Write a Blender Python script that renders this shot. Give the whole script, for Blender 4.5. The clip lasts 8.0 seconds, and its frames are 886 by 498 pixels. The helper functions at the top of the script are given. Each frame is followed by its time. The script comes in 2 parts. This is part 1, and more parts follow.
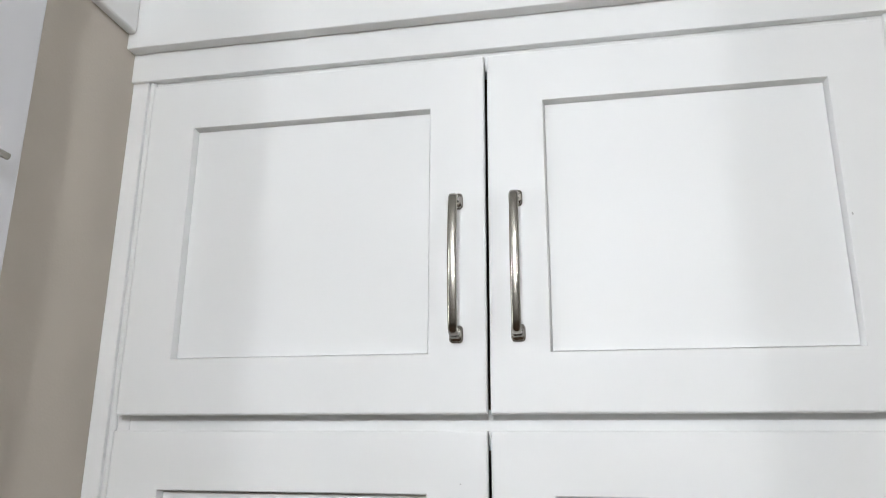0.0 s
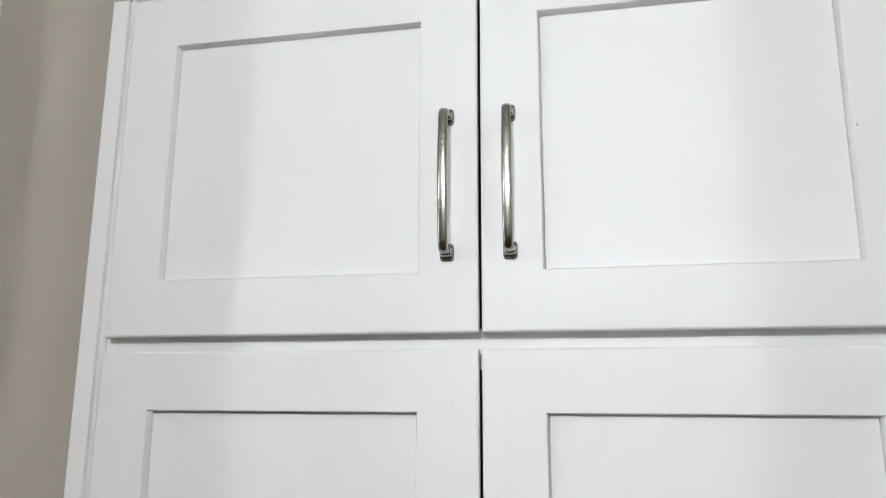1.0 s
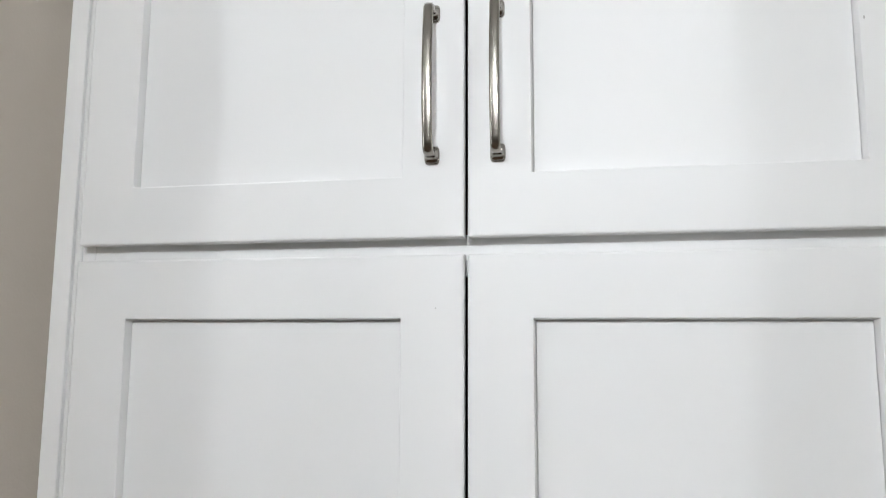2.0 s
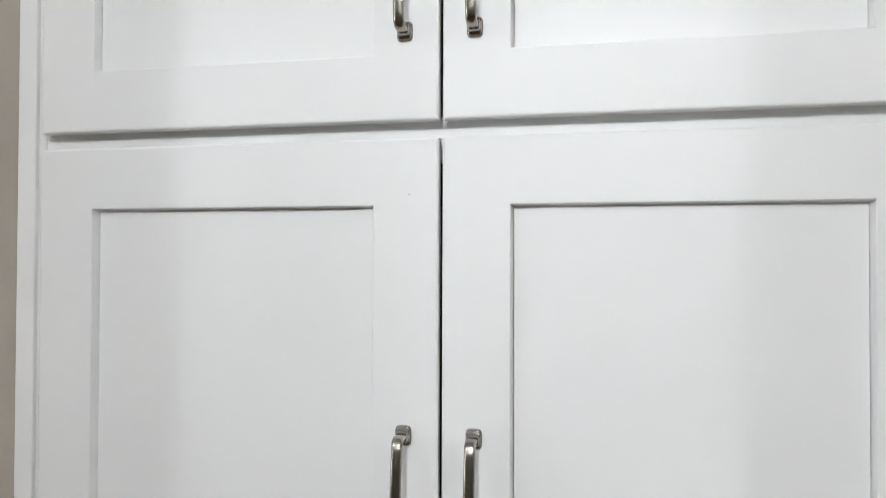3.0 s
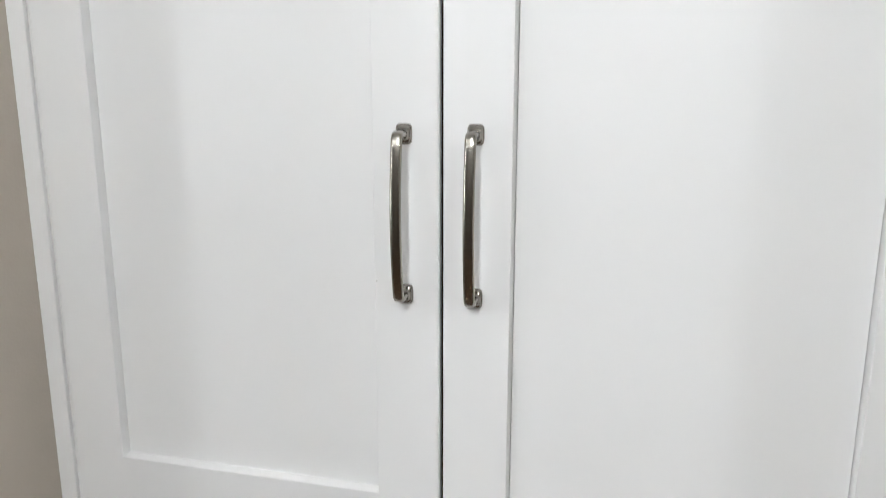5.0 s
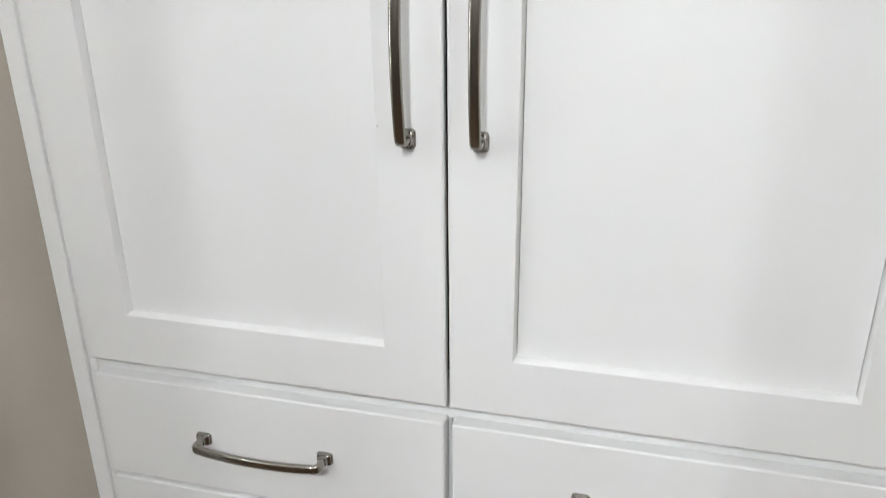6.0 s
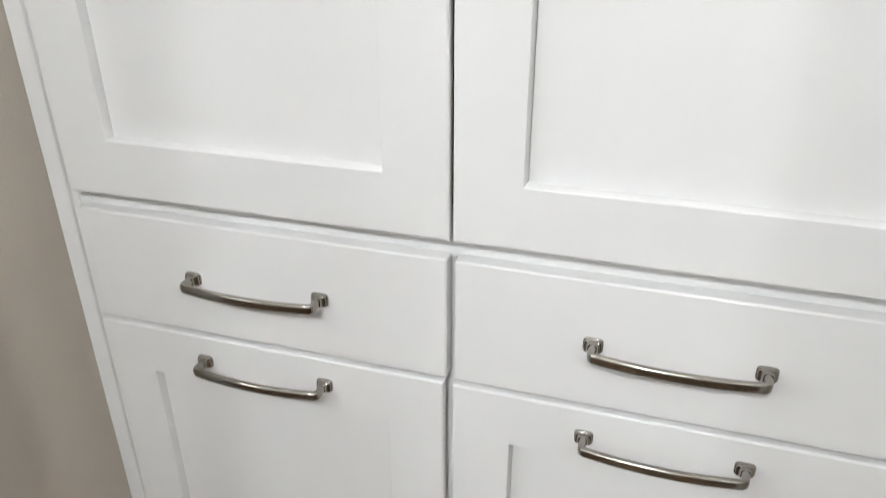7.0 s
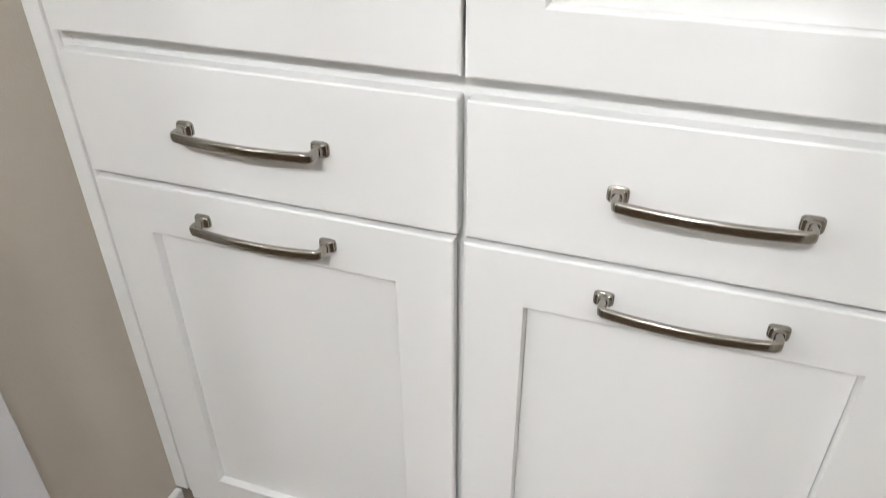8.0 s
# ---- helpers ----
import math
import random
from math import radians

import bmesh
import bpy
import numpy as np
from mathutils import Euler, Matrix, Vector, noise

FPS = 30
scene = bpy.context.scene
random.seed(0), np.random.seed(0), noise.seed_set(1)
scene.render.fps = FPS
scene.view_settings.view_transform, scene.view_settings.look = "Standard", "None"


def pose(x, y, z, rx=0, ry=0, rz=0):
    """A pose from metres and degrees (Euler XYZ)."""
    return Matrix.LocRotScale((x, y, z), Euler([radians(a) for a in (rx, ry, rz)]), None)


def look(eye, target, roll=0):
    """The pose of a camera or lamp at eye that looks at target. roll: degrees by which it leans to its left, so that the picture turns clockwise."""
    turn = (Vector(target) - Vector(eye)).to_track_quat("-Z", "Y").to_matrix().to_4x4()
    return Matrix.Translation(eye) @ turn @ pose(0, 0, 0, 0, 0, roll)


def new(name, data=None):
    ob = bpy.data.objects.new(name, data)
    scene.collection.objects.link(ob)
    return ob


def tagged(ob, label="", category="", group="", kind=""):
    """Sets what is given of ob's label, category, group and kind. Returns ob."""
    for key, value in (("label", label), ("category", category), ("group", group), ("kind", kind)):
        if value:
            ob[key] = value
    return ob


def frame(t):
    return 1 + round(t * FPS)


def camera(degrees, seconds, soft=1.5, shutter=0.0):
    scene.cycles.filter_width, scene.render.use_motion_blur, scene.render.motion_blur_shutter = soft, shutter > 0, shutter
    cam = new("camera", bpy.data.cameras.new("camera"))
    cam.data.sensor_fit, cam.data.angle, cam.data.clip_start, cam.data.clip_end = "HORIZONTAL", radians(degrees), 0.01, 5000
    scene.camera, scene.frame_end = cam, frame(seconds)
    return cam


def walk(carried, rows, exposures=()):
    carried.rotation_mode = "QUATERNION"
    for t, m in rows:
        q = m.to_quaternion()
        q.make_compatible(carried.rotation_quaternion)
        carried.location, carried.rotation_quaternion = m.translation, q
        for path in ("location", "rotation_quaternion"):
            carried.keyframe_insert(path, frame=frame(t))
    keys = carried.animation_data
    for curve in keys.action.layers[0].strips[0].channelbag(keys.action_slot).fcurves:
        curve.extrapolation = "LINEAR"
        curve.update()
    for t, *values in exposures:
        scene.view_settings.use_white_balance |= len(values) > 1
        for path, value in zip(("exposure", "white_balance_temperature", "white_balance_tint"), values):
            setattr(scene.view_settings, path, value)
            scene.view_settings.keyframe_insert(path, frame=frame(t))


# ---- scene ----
cam = camera(62.5, 8.0, soft=0.88, shutter=0.38)
PATH = [
    (0, (0.107, -0.822, 1.656), (-0.261, 1.071, 2.184), 0.3),
    (0.5, (0.111, -0.811, 1.640), (-0.261, 1.097, 2.108), 0.3),
    (1, (0.116, -0.790, 1.623), (-0.267, 1.132, 2.023), 0.2),
    (1.5, (0.123, -0.766, 1.606), (-0.271, 1.168, 1.931), 0.3),
    (1.7, (0.121, -0.763, 1.597), (-0.261, 1.177, 1.894), 0.25),
    (2.8, (0.143, -0.713, 1.554), (-0.250, 1.248, 1.649), 0.3),
    (3, (0.153, -0.709, 1.552), (-0.261, 1.247, 1.585), 0.2),
    (3.5, (0.169, -0.703, 1.533), (-0.262, 1.248, 1.433), 0.1),
    (4, (0.179, -0.693, 1.495), (-0.274, 1.244, 1.293), 0.1),
    (4.2, (0.177, -0.699, 1.475), (-0.277, 1.234, 1.242), 0.1),
    (5.3, (0.179, -0.676, 1.404), (-0.314, 1.193, 0.889), -0.2),
    (5.5, (0.176, -0.669, 1.401), (-0.312, 1.177, 0.807), -0.4),
    (6, (0.177, -0.658, 1.362), (-0.318, 1.149, 0.663), -0.6),
    (6.5, (0.181, -0.641, 1.296), (-0.309, 1.136, 0.520), -0.7),
    (7, (0.187, -0.620, 1.242), (-0.349, 1.084, 0.343), -0.1),
    (7.5, (0.192, -0.598, 1.197), (-0.378, 1.027, 0.181), -0.2),
    (8, (0.190, -0.592, 1.154), (-0.366, 0.979, 0.049), -0.5),
]
# the picture brightens and warms a little as the camera sinks
EXPOSURES = [(0, 0.09, 6240, 9.2), (1.5, 0.10, 6250, 9.2), (3, 0.12, 6270, 9.2), (4, 0.20, 6290, 9.1), (5.5, 0.37, 6300, 8.9), (6.5, 0.48, 6320, 8.7), (7, 0.56, 6350, 8.7), (8, 0.73, 6460, 9.1)]
walk(cam, [(t, look(eye, target, roll)) for t, eye, target, roll in PATH], EXPOSURES)

# ---- light ----
world = bpy.data.worlds.new("world")
scene.world = world
world.use_nodes = True
wn = world.node_tree
sky = wn.nodes.new("ShaderNodeTexSky")
sky.sky_type = "NISHITA"
sky.sun_disc = False
sky.sun_elevation, sky.sun_rotation = radians(35), radians(200)
wn.nodes["Background"].inputs["Strength"].default_value = 0.1
wn.links.new(sky.outputs["Color"], wn.nodes["Background"].inputs["Color"])


def area_lamp(name, m, size, size_y, watts, colour):
    data = bpy.data.lights.new(name, "AREA")
    data.shape, data.size, data.size_y, data.energy, data.color = "RECTANGLE", size, size_y, watts, colour
    ob = new(name, data)
    ob.matrix_world = m
    return ob


CEIL = 2.44
# daylight through the window of the room's west wall
area_lamp("window_daylight", pose(-2.68, -1.70, 1.45, 90, 0, -90), 0.46, 1.2, 12.0, (0.985, 0.99, 0.985))


# ---- materials ----
def material(name, colour, rough, metal=0.0, spec=0.5):
    m = bpy.data.materials.new(name)
    m.use_nodes = True
    b = m.node_tree.nodes["Principled BSDF"]
    b.inputs["Base Color"].default_value = (*colour, 1)
    b.inputs["Roughness"].default_value = rough
    b.inputs["Metallic"].default_value = metal
    b.inputs["Specular IOR Level"].default_value = spec
    return m, m.node_tree, b


def add_noise(nt, scale, stretch=(1, 1, 1), detail=4.0):
    co = nt.nodes.new("ShaderNodeTexCoord")
    mp = nt.nodes.new("ShaderNodeMapping")
    mp.inputs["Scale"].default_value = stretch
    nz = nt.nodes.new("ShaderNodeTexNoise")
    nz.inputs["Scale"].default_value = scale
    nz.inputs["Detail"].default_value = detail
    nt.links.new(co.outputs["Object"], mp.inputs["Vector"])
    nt.links.new(mp.outputs["Vector"], nz.inputs["Vector"])
    return nz.outputs["Fac"]


def ramp(nt, fac, c0, c1, p0=0.3, p1=0.7):
    r = nt.nodes.new("ShaderNodeValToRGB")
    r.color_ramp.elements[0].position, r.color_ramp.elements[0].color = p0, (*c0, 1)
    r.color_ramp.elements[1].position, r.color_ramp.elements[1].color = p1, (*c1, 1)
    nt.links.new(fac, r.inputs["Fac"])
    return r.outputs["Color"]


def bump(nt, b, fac, strength, distance, below=None):
    n = nt.nodes.new("ShaderNodeBump")
    n.inputs["Strength"].default_value, n.inputs["Distance"].default_value = strength, distance
    nt.links.new(fac, n.inputs["Height"])
    if below is not None:
        nt.links.new(below, n.inputs["Normal"])
    nt.links.new(n.outputs["Normal"], b.inputs["Normal"])
    return n.outputs["Normal"]


def spread(nt, b, fac, socket, lo, hi):
    r = nt.nodes.new("ShaderNodeMapRange")
    r.inputs["To Min"].default_value, r.inputs["To Max"].default_value = lo, hi
    nt.links.new(fac, r.inputs["Value"])
    nt.links.new(r.outputs["Result"], b.inputs[socket])


def painted_wood(name, colour, rough, waves=0.25):
    """Sprayed satin lacquer: faint orange peel, long soft waves, slight dulling."""
    m, nt, b = material(name, colour, rough)
    wide = add_noise(nt, 2.2, detail=2)
    low = tuple(c * 0.975 for c in colour)
    nt.links.new(ramp(nt, wide, low, colour), b.inputs["Base Color"])
    spread(nt, b, add_noise(nt, 9.0), "Roughness", rough - 0.04, rough + 0.06)
    first = bump(nt, b, add_noise(nt, 3.0, detail=1), waves, 0.004)
    bump(nt, b, add_noise(nt, 420.0, detail=2), 0.08, 0.0006, first)
    return m


def wall_paint(name, colour):
    m, nt, b = material(name, colour, 0.75, spec=0.3)
    nt.links.new(ramp(nt, add_noise(nt, 3.0), tuple(c * 0.95 for c in colour), tuple(c * 1.03 for c in colour)), b.inputs["Base Color"])
    first = bump(nt, b, add_noise(nt, 14.0), 0.15, 0.004)
    bump(nt, b, add_noise(nt, 260.0, detail=3), 0.25, 0.001, first)
    return m


def nickel(name, colour, rough, stretch):
    m, nt, b = material(name, colour, rough, metal=1.0)
    lines = add_noise(nt, 700.0, stretch, 3)
    spread(nt, b, lines, "Roughness", rough - 0.06, rough + 0.1)
    bump(nt, b, lines, 0.05, 0.0003)
    nt.links.new(ramp(nt, add_noise(nt, 60.0), tuple(c * 0.88 for c in colour), colour), b.inputs["Base Color"])
    return m


WHITE = painted_wood("white_lacquer", (0.80, 0.80, 0.79), 0.47)
TRIM = painted_wood("white_trim_paint", (0.80, 0.80, 0.79), 0.38, 0.06)
# white lowered and cooled: the end panels' dimmer look is put into the colour
DIMMED_WHITE = painted_wood("dimmed_white_paint", (0.64, 0.635, 0.65), 0.40)
BEIGE = wall_paint("beige_wall_paint", (0.525, 0.475, 0.408))
TAUPE = wall_paint("taupe_wall_paint", (0.14, 0.118, 0.09))
CEILING = wall_paint("white_ceiling_paint", (0.80, 0.80, 0.79))
BRUSHED = nickel("brushed_nickel", (0.37, 0.348, 0.305), 0.21, (0.03, 1, 1))
POLISHED = nickel("polished_nickel", (0.35, 0.328, 0.295), 0.11, (1, 1, 1))
INSIDE = material("raw_plywood_inside", (0.30, 0.23, 0.16), 0.8)[0]
CHIP = material("paint_chip", (0.50, 0.49, 0.47), 0.7)[0]


def wood_floor():
    m, nt, b = material("oak_floor", (0.33, 0.21, 0.12), 0.4)
    grain = add_noise(nt, 26.0, (1, 0.06, 1), 8)
    nt.links.new(ramp(nt, grain, (0.066, 0.036, 0.017), (0.11, 0.063, 0.031)), b.inputs["Base Color"])
    bump(nt, b, grain, 0.15, 0.001)
    return m


OAK = wood_floor()


def glowing(name, colour, strength):
    m, nt, b = material(name, colour, 0.5)
    b.inputs["Emission Color"].default_value = (*colour, 1)
    b.inputs["Emission Strength"].default_value = strength
    return m


GLOBE = glowing("lit_opal_glass", (0.985, 0.99, 1.0), 150.0)
DAYLIGHT = glowing("overcast_daylight", (0.90, 0.955, 1.0), 2.0)


# ---- mesh helpers ----
def mesh_object(name, bm, mat, parent=None, label=""):
    bmesh.ops.recalc_face_normals(bm, faces=bm.faces)
    me = bpy.data.meshes.new(name)
    bm.to_mesh(me)
    bm.free()
    me.materials.append(mat)
    ob = new(name, me)
    ob.parent = parent
    if label:
        tagged(ob, label)
    return ob


def part(name, bm, mat, parent, label=""):
    return mesh_object(name, bm, mat, parent, label)


def add_box(bm, x0, x1, y0, y1, z0, z1, r=0.0, seg=2):
    made = bmesh.ops.create_cube(bm, size=1.0)["verts"]
    for v in made:
        v.co = Vector((x0 if v.co.x < 0 else x1, y0 if v.co.y < 0 else y1, z0 if v.co.z < 0 else z1))
    if r:
        edges = list({e for v in made for e in v.link_edges})
        bmesh.ops.bevel(bm, geom=edges, offset=r, segments=seg, profile=0.5, affect="EDGES")
    return bm


def box(x0, x1, y0, y1, z0, z1, r=0.0, seg=2):
    return add_box(bmesh.new(), x0, x1, y0, y1, z0, z1, r, seg)


def smooth(ob, degrees=35):
    ob.data.set_sharp_from_angle(angle=radians(degrees))
    return ob


def empty(name, m=Matrix()):
    ob = new(name)
    ob.matrix_world = m
    return ob


def extruded(outline, z0, z1):
    """A prism over a closed outline of (x, y)."""
    bm = bmesh.new()
    low = [bm.verts.new((x, y, z0)) for x, y in outline]
    high = [bm.verts.new((x, y, z1)) for x, y in outline]
    n = len(outline)
    for i in range(n):
        bm.faces.new((low[i], low[(i + 1) % n], high[(i + 1) % n], high[i]))
    bm.faces.new(low)
    bm.faces.new(high)
    return bm


# ---- the setting ----
WALL_X = 0.505       # inner face of the alcove's side walls
WALL_END = -0.27    # where the side walls end towards the room
ROOM_L, ROOM_R, ROOM_Y, BACK = -2.7, 2.7, -4.3, 0.66


def setting(name, bm, mat, label, category):
    return tagged(mesh_object(name, bm, mat), label, category, kind="structure")


setting("floor", box(ROOM_L - 0.1, ROOM_R + 0.1, ROOM_Y - 0.1, BACK + 0.1, -0.05, 0.0), OAK, "dark brown oak floor", "floor")
setting("ceiling", box(ROOM_L - 0.1, ROOM_R + 0.1, ROOM_Y - 0.1, BACK + 0.1, CEIL, CEIL + 0.05), CEILING, "flat white painted ceiling", "ceiling")
setting("wall_north", box(-WALL_X, WALL_X, BACK, BACK + 0.1, 0, CEIL), BEIGE, "beige painted wall behind the cabinets", "wall")
setting("wall_west", box(-WALL_X - 0.11, -WALL_X, WALL_END, BACK + 0.1, 0, CEIL, 0.003), BEIGE, "beige painted wall beside the white pantry cabinets", "wall")
setting("wall_east", box(WALL_X, WALL_X + 0.11, WALL_END, BACK + 0.1, 0, CEIL, 0.003), BEIGE, "beige painted wall closing the cabinet alcove", "wall")
setting("wall_room_east", box(ROOM_R, ROOM_R + 0.1, ROOM_Y, BACK, 0, CEIL), TAUPE, "taupe painted side wall of the room", "wall")
setting("wall_return_west", box(ROOM_L, -WALL_X - 0.11, 0.0, 0.1, 0, CEIL), TAUPE, "taupe painted wall beside the alcove", "wall")
setting("wall_return_east", box(WALL_X + 0.11, ROOM_R, 0.0, 0.1, 0, CEIL), TAUPE, "taupe painted wall beside the alcove", "wall")
setting("wall_south", box(ROOM_L, ROOM_R, ROOM_Y - 0.1, ROOM_Y, 0, CEIL), TAUPE, "taupe painted wall closing the room", "wall")
# west wall with a narrow window
WY0, WY1, WZ0, WZ1 = -1.98, -1.42, 0.8, 2.1
west = bmesh.new()
add_box(west, ROOM_L - 0.1, ROOM_L, ROOM_Y, WY0, 0, CEIL)
add_box(west, ROOM_L - 0.1, ROOM_L, WY1, BACK, 0, CEIL)
add_box(west, ROOM_L - 0.1, ROOM_L, WY0, WY1, 0, WZ0)
add_box(west, ROOM_L - 0.1, ROOM_L, WY0, WY1, WZ1, CEIL)
setting("wall_room_west", west, TAUPE, "taupe painted side wall with a narrow window", "wall")
window = tagged(empty("window_1"), "narrow white framed window letting in daylight", "window", kind="structure")
wf = bmesh.new()
for a0, a1, b0, b1 in ((WY0, WY1, WZ0, WZ0 + 0.05), (WY0, WY1, WZ1 - 0.05, WZ1), (WY0, WY0 + 0.05, WZ0 + 0.05, WZ1 - 0.05), (WY1 - 0.05, WY1, WZ0 + 0.05, WZ1 - 0.05)):
    add_box(wf, ROOM_L - 0.07, ROOM_L - 0.025, a0, a1, b0, b1)
part("window_frame", wf, TRIM, window)
setting("backdrop", box(ROOM_L - 0.22, ROOM_L - 0.2, WY0 - 0.3, WY1 + 0.3, WZ0 - 0.3, WZ1 + 0.3), DAYLIGHT, "bright overcast daylight outside the window", "backdrop")

# white board along the top of the alcove's west wall, lower edge rounded
board = box(-WALL_X, -WALL_X + 0.014, WALL_END, -0.0095, 2.2165, CEIL, 0.004, 3)
setting("trim", board, TRIM, "white painted flat board along the top of the beige wall", "trim")
# skirting along the alcove's west wall, in front of the toe kick
setting("baseboard", box(-WALL_X, -WALL_X + 0.013, WALL_END, 0.016, 0, 0.147, 0.004, 3), TRIM, "white painted baseboard on the beige wall", "baseboard")

# ---- cabinets ----
FACE = 0.0           # plane of the door fronts
FRAME = 0.0215       # plane of the face frames
THICK = 0.020
RECESS = 0.0105      # how far the door panels lie back


def pull():
    """An arched bar pull along x, its two feet 160 mm apart, standing off towards -y."""
    bm = bmesh.new()
    # foot plates: a two-stepped rounded square that sweeps up into the neck; half length, half width, height
    tiers = ((0.0101, 0.0082, 0.0005), (0.0101, 0.0082, -0.0016), (0.0099, 0.0080, -0.0024), (0.0094, 0.0077, -0.0028), (0.0091, 0.0075, -0.0029),
             (0.0090, 0.0074, -0.0041), (0.0087, 0.0072, -0.0048), (0.0080, 0.0069, -0.0052), (0.0066, 0.0065, -0.0057), (0.0056, 0.0061, -0.0065),
             (0.0048, 0.0058, -0.0078), (0.0043, 0.0055, -0.0096))
    for sx in (-0.0803, 0.0803):
        rings = []
        for half_x, half_z, y in tiers:
            ring = []
            for k in range(24):
                a = 2 * math.pi * (k + 0.5) / 24
                c, d = math.cos(a), math.sin(a)
                f = (abs(c) ** 5 + abs(d) ** 5) ** -0.2
                ring.append(bm.verts.new((sx + c * f * half_x, y, d * f * half_z)))
            rings.append(ring)
        for a, b in zip(rings, rings[1:]):
            for k in range(24):
                bm.faces.new((a[k], a[(k + 1) % 24], b[(k + 1) % 24], b[k]))
        bm.faces.new(rings[-1])
    feet = bm
    # bar: straight necks, tight rounded elbows, and a shallow arch; x, y, half thickness, half width
    way = [(-0.0803, -0.0070, 0.0040, 0.0054), (-0.0803, -0.0120, 0.0038, 0.0053), (-0.0803, -0.0190, 0.0038, 0.0053), (-0.0795, -0.0220, 0.0038, 0.0053), (-0.0768, -0.0241, 0.0036, 0.0054)]
    ends = len(way)
    for i in range(1, 18):
        x = -0.0768 + 0.1536 * i / 18
        way.append((x, -0.0241 - 0.0068 * (1 - (x / 0.0768) ** 2), 0.0036, 0.0054))
    way += [(-x, y, d, w) for x, y, d, w in reversed(way[:ends])]
    bar = bmesh.new()
    rings = []
    for i, (x, y, d, w) in enumerate(way):
        here = Vector((x, y))
        before = (here - Vector(way[max(i - 1, 0)][:2])).normalized()
        after = (Vector(way[min(i + 1, len(way) - 1)][:2]) - here).normalized()
        t = (before + after).normalized()
        n = Vector((-t.y, t.x))
        d /= max(t.dot(before if before.length > 0.5 else after), 0.8)
        # a rounded, slightly flattened section
        profile = []
        for k in range(20):
            c, e = math.cos(2 * math.pi * (k + 0.5) / 20), math.sin(2 * math.pi * (k + 0.5) / 20)
            f = (abs(c) ** 3.4 + abs(e) ** 3.4) ** (-1 / 3.4)
            profile.append((w * c * f, d * e * f))
        rings.append([bar.verts.new((x + n.x * v, y + n.y * v, u)) for u, v in profile])
    for a, b in zip(rings, rings[1:]):
        for k in range(20):
            bar.faces.new((a[k], a[(k + 1) % 20], b[(k + 1) % 20], b[k]))
    bar.faces.new(rings[0])
    bar.faces.new(rings[-1])
    return feet, bar


BAR_MESH = None


def add_pull(parent, m):
    """One pull under a door or drawer front: its bar, with two feet."""
    global BAR_MESH
    if BAR_MESH is None:
        feet, bar = pull()
        joined = bpy.data.meshes.new("handle")
        bmesh.ops.recalc_face_normals(feet, faces=feet.faces)
        bmesh.ops.recalc_face_normals(bar, faces=bar.faces)
        for f in feet.faces:
            f.material_index = 1
        for f in bar.faces:
            if abs(f.calc_center_median().x) > 0.079:
                f.material_index = 1
        tmp = bpy.data.meshes.new("bar")
        bar.to_mesh(tmp)
        feet.from_mesh(tmp)
        for f in feet.faces:
            f.smooth = True
        feet.to_mesh(joined)
        joined.materials.append(BRUSHED)
        joined.materials.append(POLISHED)
        joined.set_sharp_from_angle(angle=radians(40))
        BAR_MESH = joined
    h = new("handle", BAR_MESH)
    h.parent = parent
    h.matrix_basis = m
    return tagged(h, "arched brushed nickel bar pull")


def ring_mesh(x0, x1, z0, z1, s):
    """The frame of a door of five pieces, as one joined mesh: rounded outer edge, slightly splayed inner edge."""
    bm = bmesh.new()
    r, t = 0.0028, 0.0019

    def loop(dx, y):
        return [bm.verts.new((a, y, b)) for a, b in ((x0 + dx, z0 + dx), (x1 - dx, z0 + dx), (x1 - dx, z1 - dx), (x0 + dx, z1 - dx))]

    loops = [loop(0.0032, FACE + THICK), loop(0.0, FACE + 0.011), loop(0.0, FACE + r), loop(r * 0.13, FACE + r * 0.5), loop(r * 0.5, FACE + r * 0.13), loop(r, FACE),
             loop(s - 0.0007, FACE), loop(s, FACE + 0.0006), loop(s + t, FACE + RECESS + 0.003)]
    for a, b in zip(loops, loops[1:]):
        for k in range(4):
            bm.faces.new((a[k], a[(k + 1) % 4], b[(k + 1) % 4], b[k]))
    back = loop(s, FACE + THICK)
    for a, b in ((loops[-1], back), (back, loops[0])):
        for k in range(4):
            bm.faces.new((a[k], a[(k + 1) % 4], b[(k + 1) % 4], b[k]))
    return bm


def shaker_door(parent, x0, x1, z0, z1, left, right, bottom, top, label):
    """A door with a recessed flat panel; left, right, bottom and top are the panel opening's edges."""
    s = 0.068
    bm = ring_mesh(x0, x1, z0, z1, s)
    # stiles and rails are not all of one width
    for v in bm.verts:
        if abs(v.co.z - (z0 + s)) < 0.006:
            v.co.z += bottom - (z0 + s)
        elif abs(v.co.z - (z1 - s)) < 0.006:
            v.co.z += top - (z1 - s)
        if abs(v.co.x - (x0 + s)) < 0.006:
            v.co.x += left - (x0 + s)
        elif abs(v.co.x - (x1 - s)) < 0.006:
            v.co.x += right - (x1 - s)
    door = part("door", bm, WHITE, parent, label)
    e, f = 0.0026, 0.0022
    part("panel", box(left + e, right - e, FACE + RECESS, FACE + RECESS + 0.006, bottom + f, top - f), WHITE, door)
    back = box(left + 0.0001, right - 0.0001, FACE + RECESS + 0.0062, FACE + THICK - 0.0005, bottom + 0.0001, top - 0.0001)
    part("backing", back, WHITE, door)
    return door


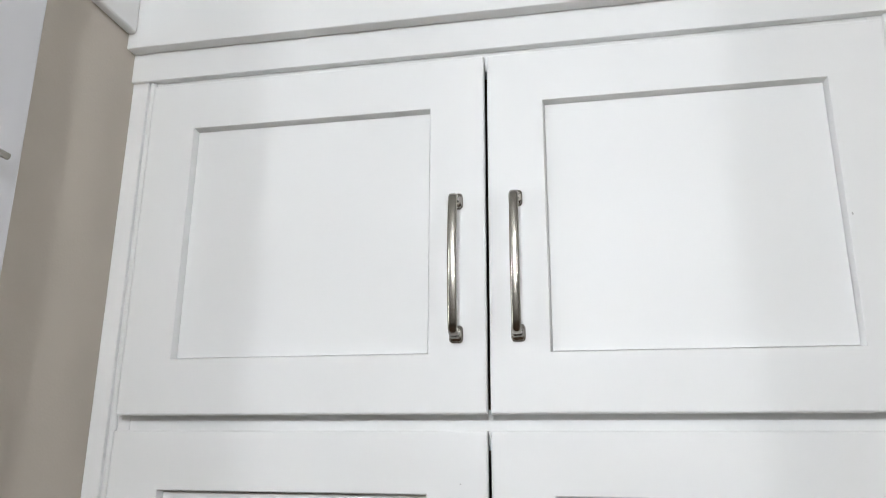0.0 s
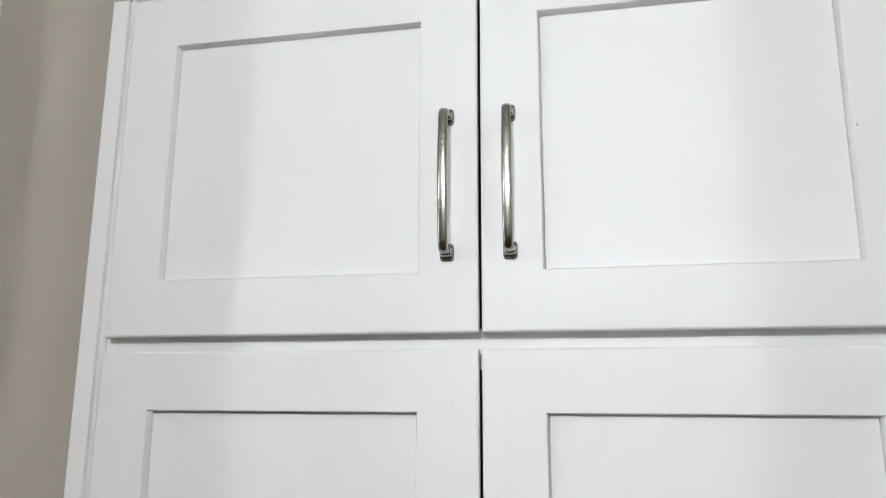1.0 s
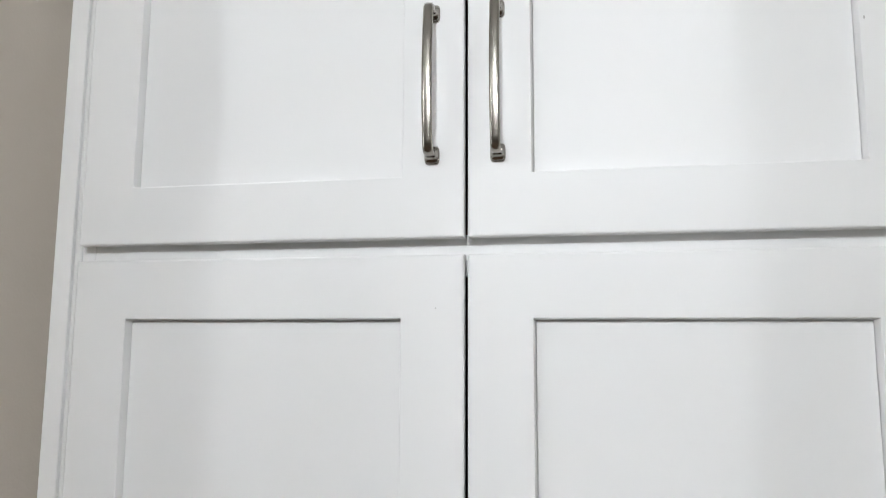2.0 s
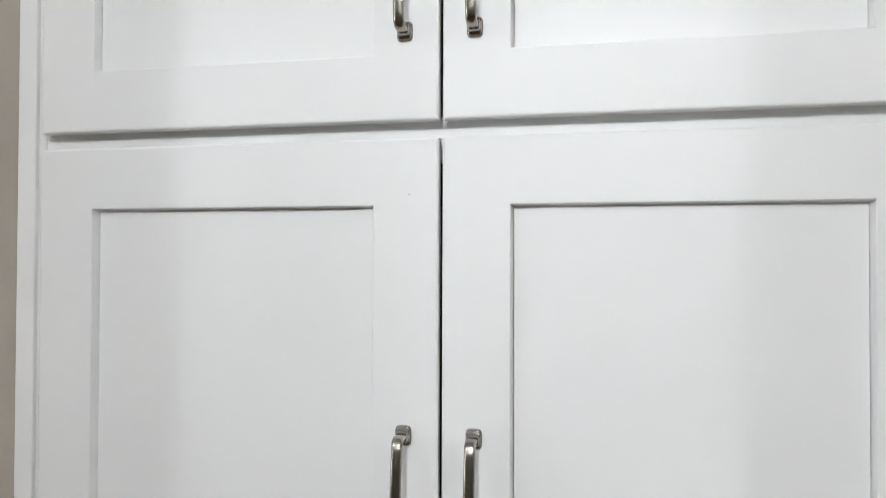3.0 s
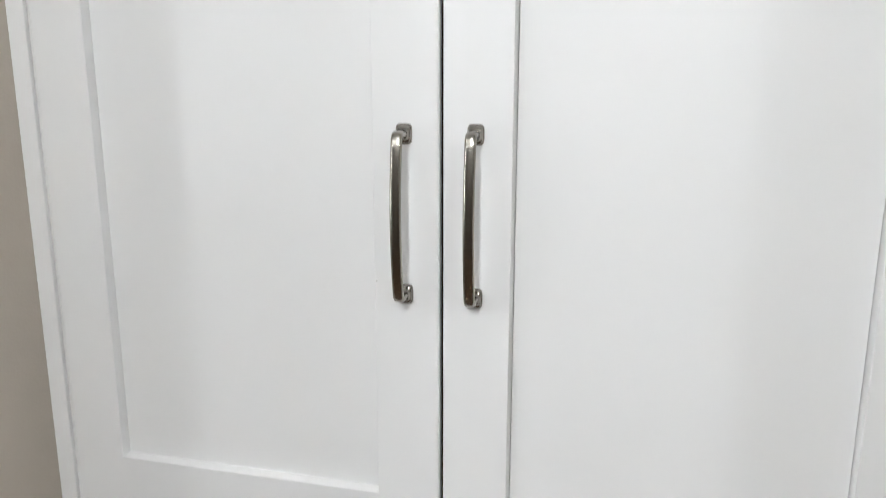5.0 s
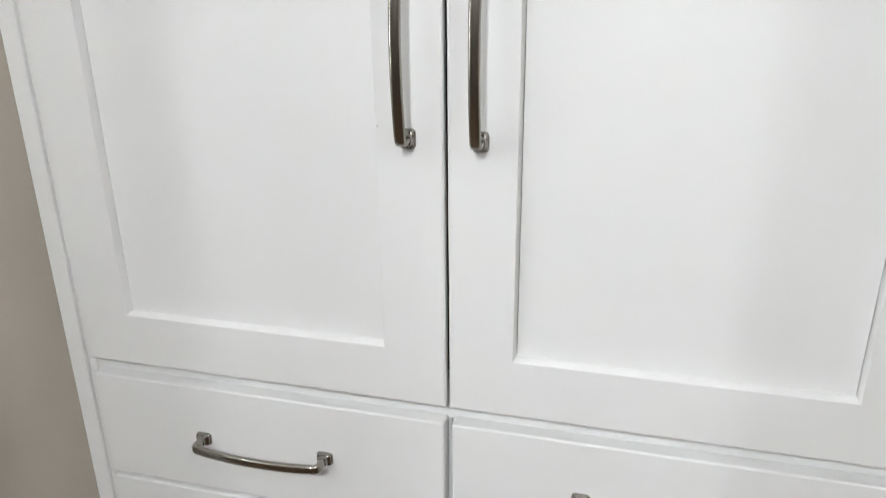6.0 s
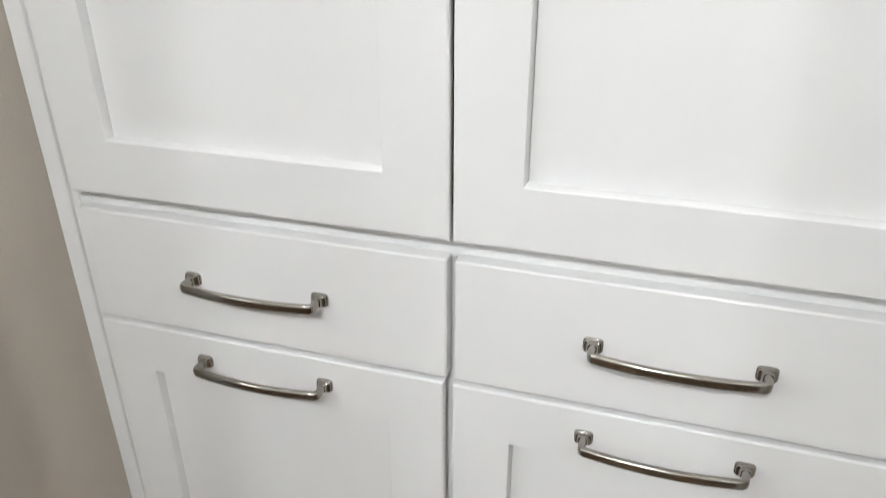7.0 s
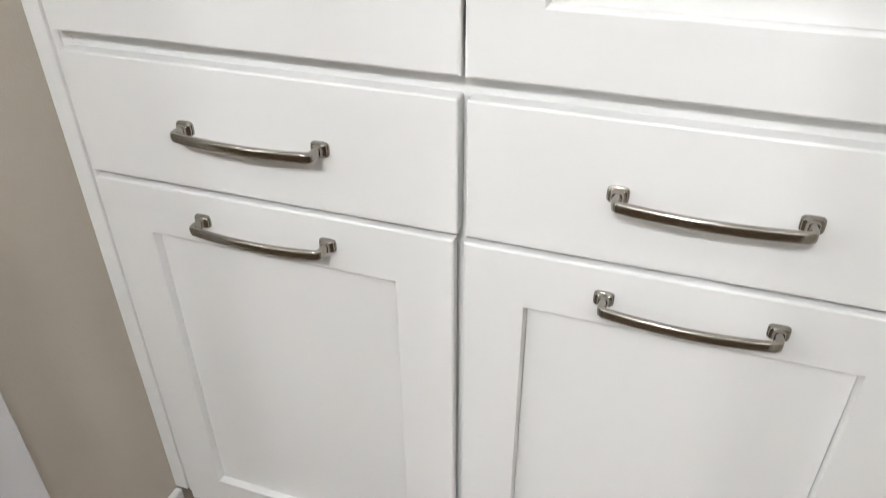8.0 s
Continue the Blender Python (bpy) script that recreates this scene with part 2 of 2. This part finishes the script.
def frame_mesh(x0, x1, z0, z1, side, low, high, y0=FRAME, depth=0.019):
    """A face frame of two stiles and two rails round an opening."""
    bm = bmesh.new()
    add_box(bm, x0, x0 + side, y0, y0 + depth, z0, z1)
    add_box(bm, x1 - side, x1, y0, y0 + depth, z0, z1)
    add_box(bm, x0 + side + 0.0005, x1 - side - 0.0005, y0, y0 + depth, z0, z0 + low)
    add_box(bm, x0 + side + 0.0005, x1 - side - 0.0005, y0, y0 + depth, z1 - high, z1)
    return bm


def carcass_mesh(x0, x1, z0, z1):
    bm = bmesh.new()
    y0, y1, t = FRAME + 0.0195, 0.63, 0.016
    add_box(bm, x0, x0 + t, y0, y1, z0, z1)
    add_box(bm, x1 - t, x1, y0, y1, z0, z1)
    add_box(bm, x0 + t, x1 - t, y0, y1, z0, z0 + t)
    add_box(bm, x0 + t, x1 - t, y0, y1, z1 - t, z1)
    add_box(bm, x0 + t, x1 - t, y1 - 0.006, y1, z0 + t, z1 - t)
    return bm


UP = pose(0, 0, 0, 0, 90, 0)
HALF = 0.4785        # half the width of the cabinet run


def double_cabinet(name, label, z0, z1, d0, d1, p0, p1, pull_z, low, high):
    cab = tagged(empty(name, pose(0, 0, 0)), label, "cabinet")
    doors = []
    part("body", carcass_mesh(-HALF, HALF, z0, z1), INSIDE, cab, "plywood cabinet body")
    part("face_frame", frame_mesh(-HALF, HALF, z0, z1, 0.0255, low, high), WHITE, cab)
    for sx in (-1, 1):
        a, b = sorted((sx * 0.0018, sx * 0.460))
        left, right = sorted((sx * 0.070, sx * 0.3938))
        door = shaker_door(cab, a, b, d0, d1, left, right, p0, p1, "white shaker door with a flat recessed panel")
        add_pull(door, pose(sx * 0.0357 - 0.0011, FACE, pull_z) @ UP)
        doors.append(door)
    return doors


UPPER_DOORS = double_cabinet("upper_cabinet", "white painted upper cabinet with two closed shaker doors", 1.671, 2.185, 1.6935, 2.137, 1.7610, 2.0690, 1.863, 0.028, 0.060)
PANTRY_DOORS = double_cabinet("pantry_cabinet", "white painted pantry cabinet with two tall closed shaker doors", 0.8975, 1.6705, 0.9235, 1.6755, 0.9895, 1.6080, 1.2975, 0.050, 0.016)


def base_cabinet(sx):
    cab = tagged(empty("base_cabinet"), "white painted base cabinet with a drawer over a closed shaker door", "cabinet", "base cabinets under the pantry cabinet")
    a, b = sorted((sx * 0.0005, sx * HALF))
    part("body", carcass_mesh(a, b, 0.150, 0.897), INSIDE, cab, "plywood cabinet body")
    part("face_frame", frame_mesh(a, b, 0.150, 0.897, 0.038, 0.04, 0.03), WHITE, cab)
    part("rail", box(a + 0.0385, b - 0.0385, FRAME, FRAME + 0.019, 0.732, 0.772), WHITE, cab)
    part("toe_kick", box(a, b, 0.095, 0.11, 0.0, 0.1495), WHITE, cab, "recessed white toe kick board")
    c, d = sorted((sx * 0.0042, sx * 0.458))
    front = part("drawer_front", box(c, d, FACE, FACE + THICK, 0.757, 0.903, 0.0025, 4), WHITE, cab, "plain white slab drawer front")
    add_pull(front, pose(sx * 0.229 - 0.001, FACE, 0.832))
    # the lower doors hang a little to the west
    c, d = (-0.458, -0.0080) if sx < 0 else (0.0022, 0.457)
    left, right = (-0.3940, -0.0755) if sx < 0 else (0.0685, 0.3900)
    door = shaker_door(cab, c, d, 0.156, 0.750, left, right, 0.2225, 0.6825, "white shaker door with a flat recessed panel")
    add_pull(door, pose(sx * 0.231 - 0.0025, FACE, 0.7155))


base_cabinet(-1)
base_cabinet(1)

# fillers between the cabinets and the side walls: a flat strip, a groove and a round bead
BEAD = [(-0.4743 - 0.0046 * math.cos(a), 0.0203 - 0.0046 * math.sin(a)) for a in (0.3, 0.55, 0.85, 1.15, 1.45, 1.75, 2.05, 2.4, 2.8, 3.14)]
BEAD = [(-0.4787, 0.0213)] + BEAD + [(-0.4697, 0.0213)]
FLAT = [(-WALL_X + 0.0008, 0.036), (-WALL_X + 0.0008, 0.0155), (-0.4817, 0.0155), (-0.4810, 0.0162), (-0.4806, 0.0205), (-0.4789, 0.0211), (-0.4789, 0.036)]
for sx in (-1, 1):
    filler = tagged(empty("filler_strip"), "white beaded filler strip between cabinet and beige wall", "filler", "filler strips")
    part("board", extruded([(-sx * x, yy) for x, yy in FLAT], 0.150, 2.155), TRIM, filler)
    part("bead", extruded([(-sx * x, yy) for x, yy in BEAD], 0.150, 2.155), TRIM, filler)

# boards over the doors
tagged(mesh_object("frieze_board", box(-WALL_X, WALL_X, 0.010, 0.0215, 2.1525, 2.20, 0.001, 1), TRIM), "narrow white painted board over the cabinet doors", "board")
tagged(mesh_object("fascia_board", box(-WALL_X, WALL_X, -0.009, 0.0095, 2.1955, CEIL, 0.001, 1), TRIM), "tall white painted fascia board up to the ceiling", "board")

# ---- end panels at the mouth of the alcove ----
SIDE_X, SIDE_Y0, SIDE_Y1 = -0.468, -0.268, -0.201
for sx in (-1, 1):
    end = tagged(empty("end_panel"), "tall white painted end panel on the beige alcove wall", "panel", "end panels of the alcove")
    xa, xb = sorted((sx * (WALL_X - 0.0005), sx * 0.468))
    board = part("board", box(xa, xb, SIDE_Y0, SIDE_Y1, 0.0, CEIL - 0.001, 0.002, 2), DIMMED_WHITE, end)
    if sx < 0:
        tagged(end, "tall white painted end panel with a short nickel bar pull")
        tbar = bmesh.new()
        bmesh.ops.create_cone(tbar, cap_ends=True, segments=20, radius1=0.0038, radius2=0.0038, depth=0.036, matrix=pose(SIDE_X + 0.015, -0.2530, 1.937, 90))
        bmesh.ops.create_cone(tbar, cap_ends=True, segments=14, radius1=0.003, radius2=0.003, depth=0.018, matrix=pose(SIDE_X + 0.0075, -0.257, 1.937, 0, 90))
        smooth(part("handle", tbar, BRUSHED, end, "straight brushed nickel bar pull"))

# ---- ceiling lights: three globe lamps in a row, close under the ceiling ----
def globe_lamp(x, y, radius, drop, glass, label):
    lamp = tagged(empty("ceiling_lamp", pose(x, y, CEIL)), label, "lamp", "ceiling lamps in a row")
    stem = bmesh.new()
    bmesh.ops.create_cone(stem, cap_ends=True, segments=24, radius1=0.06, radius2=0.06, depth=0.02, matrix=pose(0, 0, -0.011))
    long = max(drop - radius, 0.02)
    bmesh.ops.create_cone(stem, cap_ends=True, segments=16, radius1=0.008, radius2=0.008, depth=long, matrix=pose(0, 0, -0.02 - long / 2))
    smooth(part("stem", stem, BRUSHED, lamp))
    globe = bmesh.new()
    bmesh.ops.create_uvsphere(globe, u_segments=32, v_segments=16, radius=radius, matrix=pose(0, 0, -drop))
    smooth(part("globe", globe, glass, lamp))


globe_lamp(0.06, -1.8, 0.102, 0.15, GLOBE, "large lit opal glass globe lamp on a nickel stem")
globe_lamp(-1.458, -1.8, 0.066, 0.13, GLOBE, "small lit opal glass globe lamp on a nickel stem")
globe_lamp(1.495, -1.8, 0.066, 0.13, GLOBE, "small lit opal glass globe lamp on a nickel stem")

# small chips in the paint of two door stiles


def paint_chip(door, x, z, w, h):
    bm = bmesh.new()
    rng = random.Random(int(1000 * abs(x + z)))
    ring = []
    for k in range(9):
        a = 2 * math.pi * k / 9
        f = rng.uniform(0.6, 1.0)
        ring.append((x + w * f * math.cos(a), z + h * f * math.sin(a)))
    low = [bm.verts.new((a, FACE + 0.0002, b)) for a, b in ring]
    top = [bm.verts.new((x + (a - x) * 0.8, FACE - 0.00025, z + (b - z) * 0.8)) for a, b in ring]
    for k in range(9):
        bm.faces.new((low[k], low[(k + 1) % 9], top[(k + 1) % 9], top[k]))
    bm.faces.new(top)
    bm.faces.new(low)
    part("paint_chip", bm, CHIP, door, "small grey chip in the white paint")


paint_chip(UPPER_DOORS[1], 0.3985, 1.904, 0.0013, 0.0026)
paint_chip(PANTRY_DOORS[0], -0.0675, 1.228, 0.0011, 0.0015)
paint_chip(PANTRY_DOORS[0], -0.0320, 1.619, 0.0012, 0.0011)
